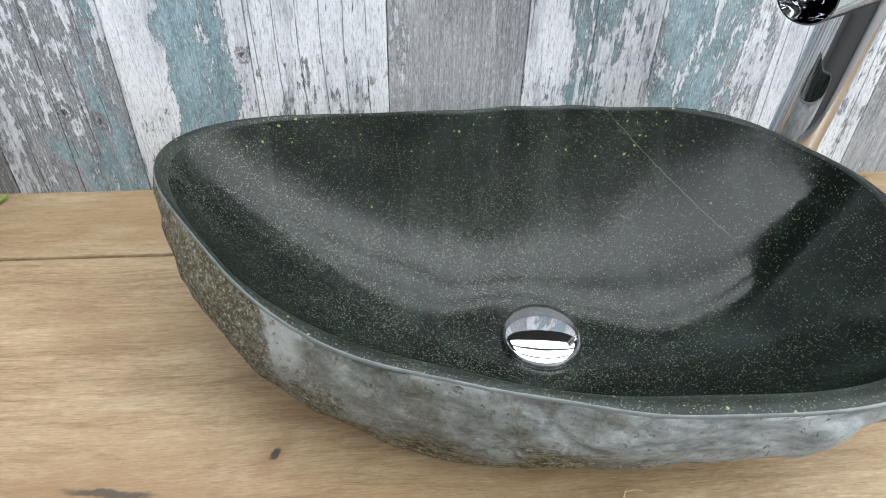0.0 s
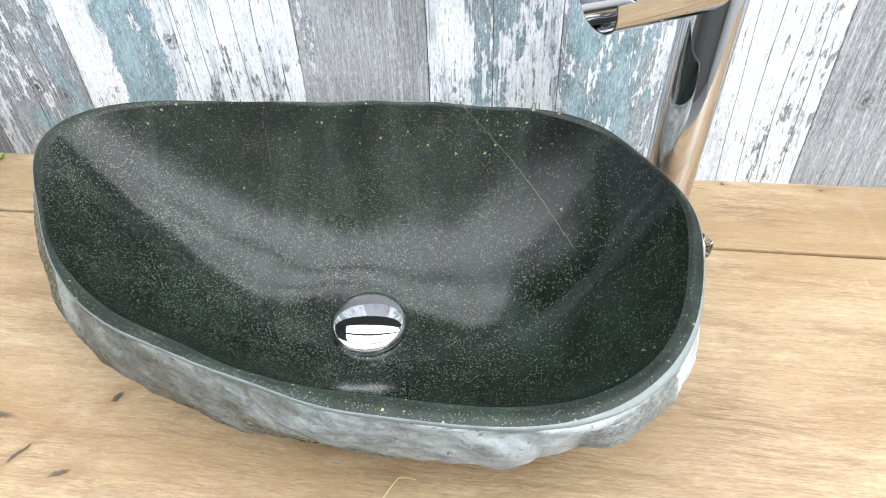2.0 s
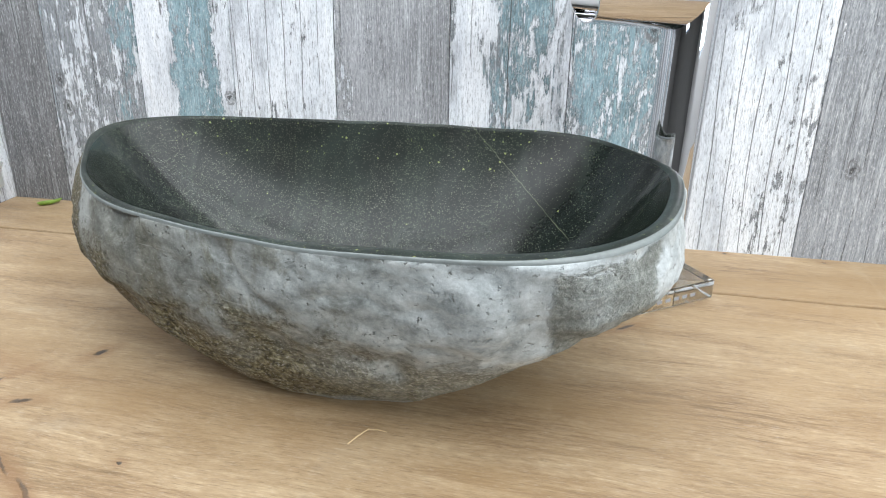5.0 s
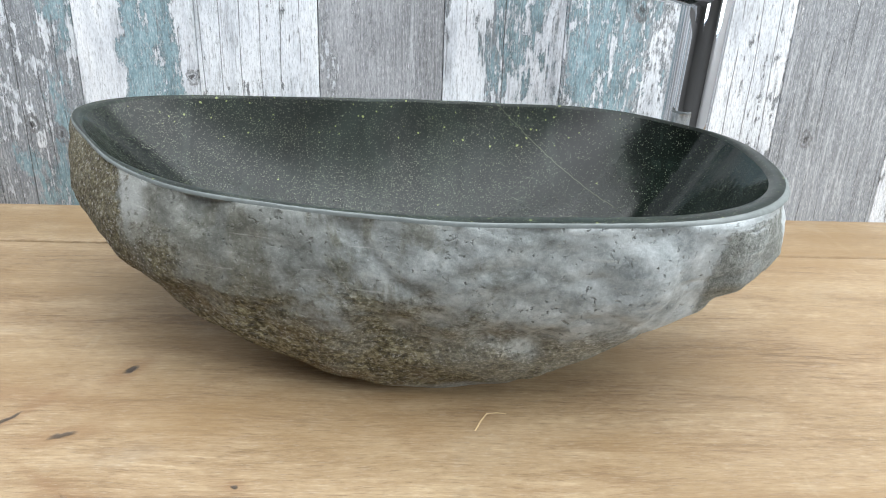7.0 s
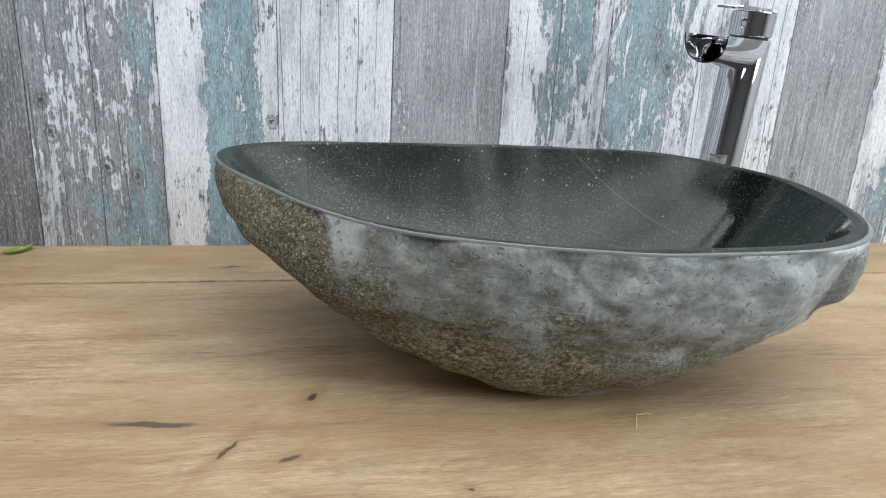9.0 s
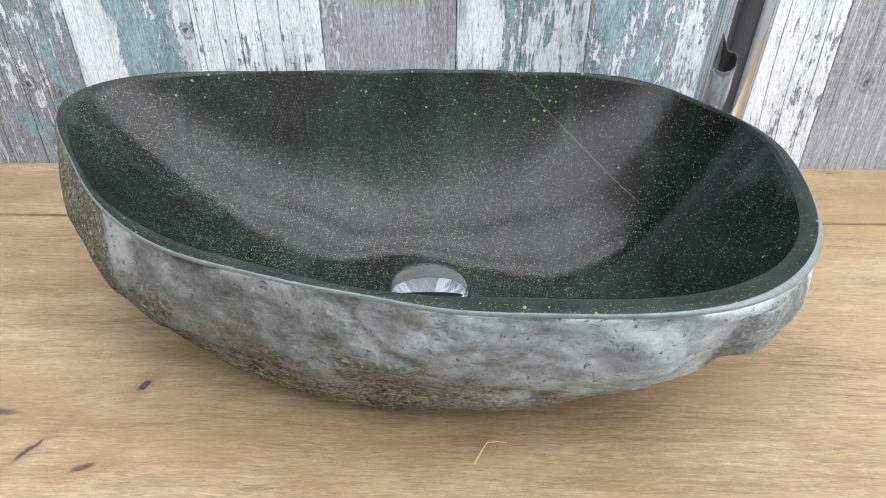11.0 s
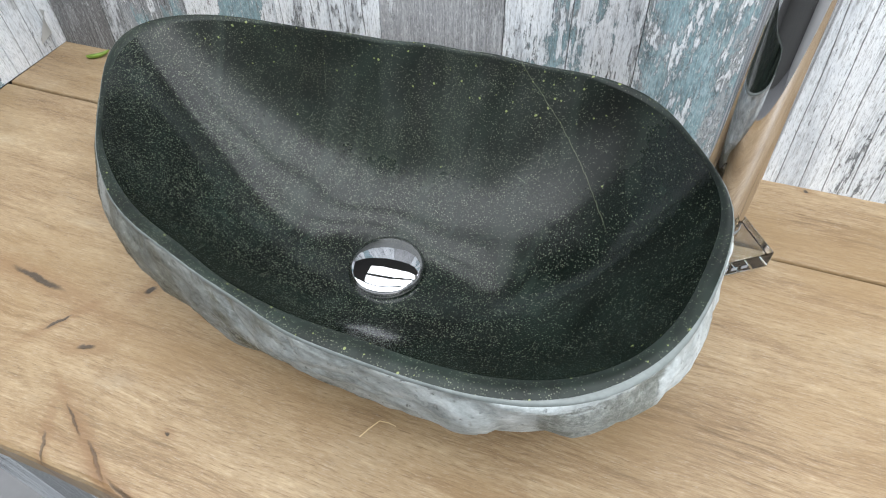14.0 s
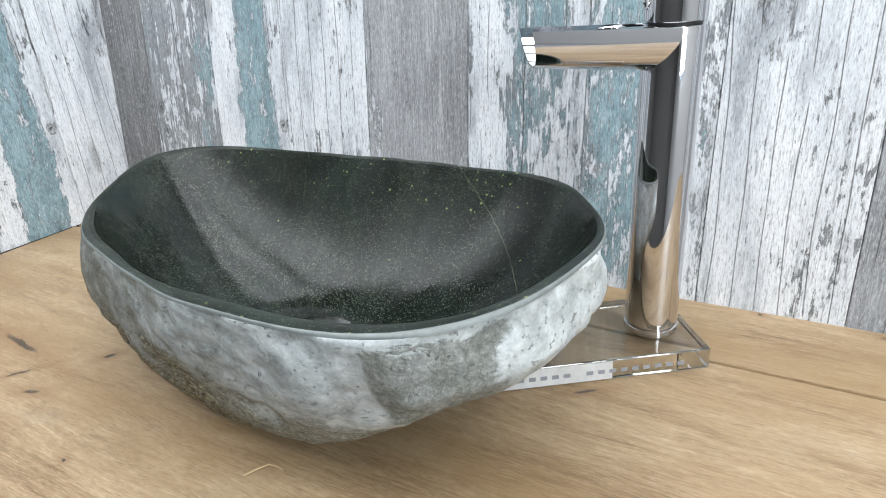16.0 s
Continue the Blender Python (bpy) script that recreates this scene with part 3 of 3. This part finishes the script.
# ---------------------------------------------------------------- worktop
def board(parent, x0, x1, y0, y1, thick, live_front, seed, name="board"):
    """A solid board: rounded arrises, a worn wavy front edge and a slightly uneven long joint."""
    nx = 220
    prof = [(0.0, -thick), (0.0, -0.006), (0.001, -0.0025), (0.003, -0.0006), (0.006, 0.0)]
    rows = []
    for i in range(nx + 1):
        x = x0 + (x1 - x0) * i / nx
        wob = noise.noise(Vector((x * 5, seed, 0))) * 0.004 + noise.noise(Vector((x * 23, seed, 3))) * 0.0014 if live_front else noise.noise(Vector((x * 9, seed, 1))) * 0.0006
        low = noise.noise(Vector((x * 7, seed, 8))) * 0.004 if live_front else 0
        back = noise.noise(Vector((x * 9, seed, 5))) * 0.0007
        r = [(x, y0 + wob + a * (1.6 if live_front else 0.35) + (low if z < -0.02 else 0), z * (1.3 if live_front and z > -0.01 else 1)) for a, z in prof]
        r += [(x, y1 + back - 0.0016, 0.0), (x, y1 + back - 0.0004, -0.0005), (x, y1 + back, -0.002), (x, y1 + back, -thick)]
        rows.append(r)
    return part(name, rings(bmesh.new(), rows, True, True), OAK, parent, smooth=False)


worktop = thing("worktop", pose(0, 0, 0, 0, 0, 1.15), "oiled oak worktop of two knotty boards, split front edge", "worktop")
board(worktop, -0.435, 1.75, 0.149, 0.5272, 0.042, True, 2.0)
board(worktop, -0.435, 1.75, 0.5302, 0.6385, 0.042, False, 6.0)

base = thing("counter_base", pose(0, 0.175, 0), "counter base clad in grey and white plank panels", "cabinet")
part("carcass", box(bmesh.new(), -0.43, 1.7, 0.0065, 0.40, -0.78, -0.044), DIM, base, smooth=False)
for i, kind in enumerate(("white", "slate", "white", "slate", "whiteteal", "cracked", "dark", "white", "grey", "teal", "white", "slate")):
    plank(base, -0.43 + i * 0.133, -0.43 + (i + 1) * 0.133, kind, -0.77, -0.044)


# ---------------------------------------------------------------- stone basin
def harmonics(c, a):
    return c[0] + sum(c[2 * k - 1] * math.cos(k * a) + c[2 * k] * math.sin(k * a) for k in range(1, len(c) // 2 + 1))


CX, CY = 0.175, 0.41
RIM_R = [0.1985, -0.0116, -0.0168, 0.0545, -0.0129, -0.0185, 0.0056, 0.0066, -0.0084, -0.0057, 0.0083, -0.0011, -0.0061, 0.0018, 0.0048, -0.0007, -0.0031, 0.0027, 0.0018, -0.0011, -0.0006, 0.0013, 0.0006, -0.0009, 0.0003, 0.0007, -0.0005, -0.0001, 0.0005]
RIM_Z = [0.1522, 0.0027, 0.0013, 0.0009, -0.0024]
LIP_W = [0.0079, 0.0005, -0.0057, 0.0011, -0.0022, -0.0011, 0.0007, -0.0014, -0.0002, 0.0004, 0.0006, -0.0006, -0.0015, 0, 0.0005, 0.0005, -0.0012, 0.0011, 0.0004, -0.0004, 0.0001]
WAIST_Z, WAIST_R = [0.1024, 0.0, 0.0312, 0.0048, -0.0183], [-0.1, -0.0131, -0.1321, 0.1254, -0.0002]
FOOT_R, FOOT_X, FOOT_Y, SAG = [0.0639, -0.0532, 0.0237, -0.0198, 0.0069, -0.0205, 0.0111, -0.0145, 0.0003], 0.2060, 0.3600, 0.0175
DRAIN = Vector((0.157, 0.386, 0.0335))
AROUND = 288


def bell(a, at, width):
    d = (a - radians(at) + math.pi) % (2 * math.pi) - math.pi
    return math.exp(-((d / radians(width)) ** 2))


def rim_point(a, inset=0.0, drop=0.0):
    r = harmonics(RIM_R, a) - inset
    return Vector((CX + r * math.cos(a), CY + r * math.sin(a), harmonics(RIM_Z, a) - drop))


def lip_width(a):
    return max(0.0045, harmonics(LIP_W, a))


def hollow(x, y):
    """How far out towards the inner rim a place lies (1 at the rim), and the height of the polished surface there."""
    a = math.atan2(y - CY, x - CX)
    for _ in range(4):
        e = rim_point(a, lip_width(a))
        # turn until the ray from the drain to the rim passes through the place
        have, want = math.atan2(e.y - DRAIN.y, e.x - DRAIN.x), math.atan2(y - DRAIN.y, x - DRAIN.x)
        a += ((want - have + math.pi) % (2 * math.pi) - math.pi) * 0.8
    e = rim_point(a, lip_width(a))
    s = math.hypot(x - DRAIN.x, y - DRAIN.y) / math.hypot(e.x - DRAIN.x, e.y - DRAIN.y)
    return s, DRAIN.z - 0.003 + (e.z - DRAIN.z) * min(s, 1.0) ** 3


def build_basin():
    basin = thing("stone_basin", pose(0, 0, 0), "dark green river stone washbasin, polished inside, raw outside, on worktop", "washbasin")
    angles = [2 * math.pi * i / AROUND for i in range(AROUND)]
    cols = []
    for a in angles:
        top = rim_point(a, 0.0, 0.0024)
        back = min(1.0, max(0.0, (math.sin(a) - 0.05) / 0.45))
        rw = harmonics(RIM_R, a) * (1 + harmonics(WAIST_R, a) * (1 - back) - 0.07 * back)
        waist = Vector((CX + rw * math.cos(a), CY + rw * math.sin(a), harmonics(WAIST_Z, a) * (1 - back) + 0.08 * back))
        rf = harmonics(FOOT_R, a) + 0.02 * back
        foot = Vector((FOOT_X + rf * math.cos(a), FOOT_Y + rf * math.sin(a), 0.0))
        side = Vector((math.cos(a), math.sin(a), 0)) * (0.010 * bell(a, 205, 36) + 0.009 * bell(a, 262, 28) + 0.004 * bell(a, 310, 18))
        pl = [top, (top + waist) / 2 + side, waist + side * 0.25, (waist + foot) / 2 - Vector((0, 0, SAG)), foot]
        for _ in range(4):
            n = [pl[0]]
            for p, q in zip(pl, pl[1:]):
                n += [p * 0.75 + q * 0.25, p * 0.25 + q * 0.75]
            pl = n + [pl[-1]]
        cols.append(pl)
    rows = []
    for j in range(len(cols[0])):
        row = []
        for i, a in enumerate(angles):
            p = cols[i][j]
            out = Vector((math.cos(a), math.sin(a), -0.3))
            fade = min(1.0, j / 6) * min(1.0, p.z / 0.012)
            d = noise.noise(p * 16) * 0.0030 + noise.noise(p * 45 + Vector((5, 0, 0))) * 0.0016 + abs(noise.noise(p * 110)) * 0.0012
            chip = max(0.0, noise.noise(p * 22 + Vector((9, 3, 1))) - 0.15) * 0.012
            near = noise.voronoi(p * 17)[0]
            chip += max(0.0, 0.16 - (near[1] - near[0])) * 0.010
            q = p + out * (d - chip) * fade
            s, roof = hollow(q.x, q.y)
            if s < 0.97:
                q.z = min(q.z, roof - 0.008)
            q.z = max(q.z, 0.0)
            row.append(q)
        rows.append(row)
    part("outer_shell", rings(bmesh.new(), rows, False, True), STONE, basin, "raw grey and olive-brown stone skin")
    # worn arris between skin and lip
    arris = []
    for f in range(5):
        g = f / 4
        arris.append([rim_point(a, 0.0012 * (1 + 2.2 * bell(a, 324, 15)) * (1 - math.cos(g * 1.57)) + 0.0005 * noise.noise(Vector((a * 30, g, 0))), 0.0024 * (1 - math.sin(g * 1.57))) for a in angles])
    part("worn_edge", rings(bmesh.new(), arris), EDGE, basin, "pale worn stone edge")
    lip = []
    for f in range(5):
        g = f / 4
        lip.append([rim_point(a, 0.0012 * (1 + 2.2 * bell(a, 324, 15)) + (lip_width(a) - 0.0012 * (1 + 2.2 * bell(a, 324, 15))) * g, -0.0004 * math.sin(g * math.pi) + 0.0022 * g ** 3) for a in angles])
    part("lip", rings(bmesh.new(), lip), LIP, basin, "honed dark stone lip")
    # inside: steep polished walls running into a shallow floor round the drain
    inner = []
    for f in range(49):
        s = 1 - f / 48
        row = []
        for a in angles:
            e = rim_point(a, lip_width(a), 0.0022)
            c = Vector((DRAIN.x, DRAIN.y, 0))
            # an oval floor that turns into the outline of the rim
            flat = Vector((e.x - c.x, e.y - c.y, 0))
            way = flat.normalized()
            u, v = way.x * 0.990 - way.y * 0.139, way.x * 0.139 + way.y * 0.990
            oval = 1 / math.hypot(u / (0.235 if u > 0 else 0.262), v / (0.140 if v > 0 else 0.128))
            f2 = min(1.0, max(0.0, (s - 0.35) / 0.65))
            f2 = f2 * f2 * (3 - 2 * f2)
            e = Vector((c.x, c.y, e.z)) + way * (oval * (1 - f2) + flat.length * f2)
            p = c + (Vector((e.x, e.y, 0)) - c) * max(s, 0.02)
            ends = abs(math.cos(a))
            k = 3.0 - 0.15 * ends + 0.7 * bell(a, 0, 40)
            rise = s ** k
            p.z = DRAIN.z - 0.003 + (e.z - DRAIN.z + 0.003) * rise + noise.noise(Vector((p.x * 17, p.y * 17, 2))) * 0.0019 * s * (1 - s) * 4
            row.append(p)
        inner.append(row)
    part("bowl", rings(bmesh.new(), inner, False, True), POLISH, basin, "polished dark green speckled inside")
    return basin


build_basin()

# ---------------------------------------------------------------- drain
drain = thing("drain_plug", pose(*DRAIN, 0, 0, 0), "domed chrome pop-up drain plug in the basin", "drain plug")
prof = [(0.0325, -0.001), (0.0327, 0.0012), (0.0318, 0.0030)] + [(0.0318 * math.cos(x), 0.0030 + 0.0062 * math.sin(x)) for x in (0.2, 0.42, 0.65, 0.9, 1.15, 1.38, 1.5)]
part("cap", lathe(bmesh.new(), prof, 96), CHROME, drain)
part("seal", lathe(bmesh.new(), [(0.029, -0.006), (0.0295, -0.001), (0.0275, -0.0006)], 64), DARK, drain, "dark rubber seal")


# ---------------------------------------------------------------- tap on its acrylic display block
TAP_X, TAP_Y, R = 0.4085, 0.5435, 0.0226
AIM = math.degrees(math.atan2(-0.591, -0.807))
BLOCK = 0.020
block = thing("acrylic_block", pose(0.463, 0.527, 0, 0, 0, AIM), "clear acrylic display block with printed bars, under the tap", "display stand")
part("slab", box(bmesh.new(), 0.0, 0.196, -0.098, 0.0, 0.0006, BLOCK, 0.0012), ACRYLIC, block, smooth=False)
# No label here: white strip paints the reflection on the slab's front face.
part("label", box(bmesh.new(), 0.085, 0.190, 0.0001, 0.0003, 0.0015, 0.0185), GLARE, block, "white reflection on the front face, put on as a strip", smooth=False)
for i in range(15):
    if i == 5:
        continue
    x0 = 0.166 - i * 0.0098
    part("printed_bar", box(bmesh.new(), x0 - 0.0058, x0, 0.0003, 0.0006, 0.0075, 0.0112), INK, block, "grey-blue printed bar", smooth=False)

tap = thing("basin_tap", pose(TAP_X, TAP_Y, BLOCK, 0, 0, AIM), "tall chrome single-lever basin tap with an open channel spout", "tap")
H = 0.258  # height of the joint above the block
part("base_ring", lathe(bmesh.new(), [(R - 0.001, 0.0002), (R + 0.0006, 0.001), (R + 0.0006, 0.0065), (R - 0.0015, 0.0074), (R - 0.0015, 0.0088)], 72), CHROME, tap)
part("column", lathe(bmesh.new(), [(R - 0.0012, 0.0088), (R, 0.0096), (R, H - 0.002), (R - 0.0006, H - 0.0006), (R - 0.003, H)], 96), CHROME, tap)


def channel():
    """An open U-shaped spout, cut off at a slant, tapering a little towards its mouth."""
    rows = []
    L = 0.108
    seg = 20
    for i in range(25):
        g = i / 24
        x = 0.004 + L * g
        half, deep = R * (1 - 0.05 * g), 0.033 - 0.006 * g
        lift = 0.004 * g
        wall = 0.0012
        outer, inner = [], []
        for j in range(seg + 1):
            u = math.pi * j / seg
            sx = -math.cos(u)
            sz = math.sin(u) ** 0.75
            outer.append((half * sx, -deep * sz))
            inner.append(((half - wall) * sx, -(deep - wall) * sz))
        ring = outer + inner[::-1]
        # the mouth leans back at the top
        rows.append([(x - (0.005 * g ** 6) * (b / -deep), a, H - 0.001 + lift + b) for a, b in ring])
    return rings(bmesh.new(), rows, True, True)


part("spout", channel(), CHROME, tap, "open chrome channel spout")
part("spout_cover", box(bmesh.new(), 0.0, 0.040, -R * 0.86, R * 0.86, H - 0.008, H - 0.001, 0.002), CHROME, tap)
# Near-black ring: the shade inside the joint is put into its colour.
part("neck", lathe(bmesh.new(), [(R - 0.003, H), (R - 0.003, H + 0.0022)], 72), DARK, tap, "dark shadow gap")
part("lever_body", lathe(bmesh.new(), [(R - 0.001, H + 0.0022), (R, H + 0.003), (R, H + 0.0265), (R - 0.001, H + 0.0275)], 96), CHROME, tap)
part("lever", box(bmesh.new(), -0.012, 0.070, -0.0135, 0.0135, H + 0.0280, H + 0.0312, 0.0013, 3), CHROME, tap, "flat chrome lever plate")
part("set_screw", lathe(bmesh.new(), [(0.0045, 0.0), (0.0045, 0.0016), (0.003, 0.002), (0.0026, 0.0008)], 24), CHROME, tap, m=pose(R - 0.0008, 0, H + 0.015, 0, 90, 0))


# ---------------------------------------------------------------- small things
pod_pts = [(-0.389, 0.598, 0.0030), (-0.384, 0.597, 0.0034), (-0.378, 0.599, 0.0038), (-0.371, 0.604, 0.0040), (-0.366, 0.611, 0.0048), (-0.3645, 0.616, 0.006)]
bm = tube(bmesh.new(), pod_pts, [0.0008, 0.0024, 0.0030, 0.0029, 0.0022, 0.0006], 12)
tagged(part("seed_pod", bm, POD), "small curved green seed pod lying on the worktop", "seed pod")
bm = tube(bmesh.new(), [(0.1935, 0.2525, 0.0008), (0.1975, 0.261, 0.0012), (0.2025, 0.270, 0.0010)], [0.0005, 0.0006, 0.0004], 6)
tagged(part("straw", bm, STRAW), "thin dry straw on the oak worktop", "straw", "straw bits")
bm = tube(bmesh.new(), [(0.2018, 0.2695, 0.0006), (0.209, 0.2705, 0.0009), (0.2155, 0.2700, 0.0006)], [0.0004, 0.0004, 0.0003], 6)
tagged(part("straw", bm, STRAW), "short broken dry straw on the oak worktop", "straw", "straw bits")

# a curled tear of wallpaper in the corner
bm = bmesh.new()
grid = [[bm.verts.new((0.030 * u * (1 - 0.75 * v), 0.0006 + 0.010 * (u * v) ** 1.3 + 0.004 * math.sin(u * 3) * v, 0.034 * v)) for u in (0, 0.2, 0.4, 0.6, 0.8, 1.0)] for v in (0, 0.2, 0.4, 0.6, 0.8, 1.0)]
for a, b in zip(grid, grid[1:]):
    for i in range(5):
        bm.faces.new((a[i], a[i + 1], b[i + 1], b[i]))
bmesh.ops.solidify(bm, geom=bm.faces[:], thickness=0.0004)
tagged(part("torn_paper", bm, PAPER, m=pose(-0.4445, 0.606, 0.022, 0, 0, -70)), "curled white tear of paper in the panelled corner", "paper scrap")
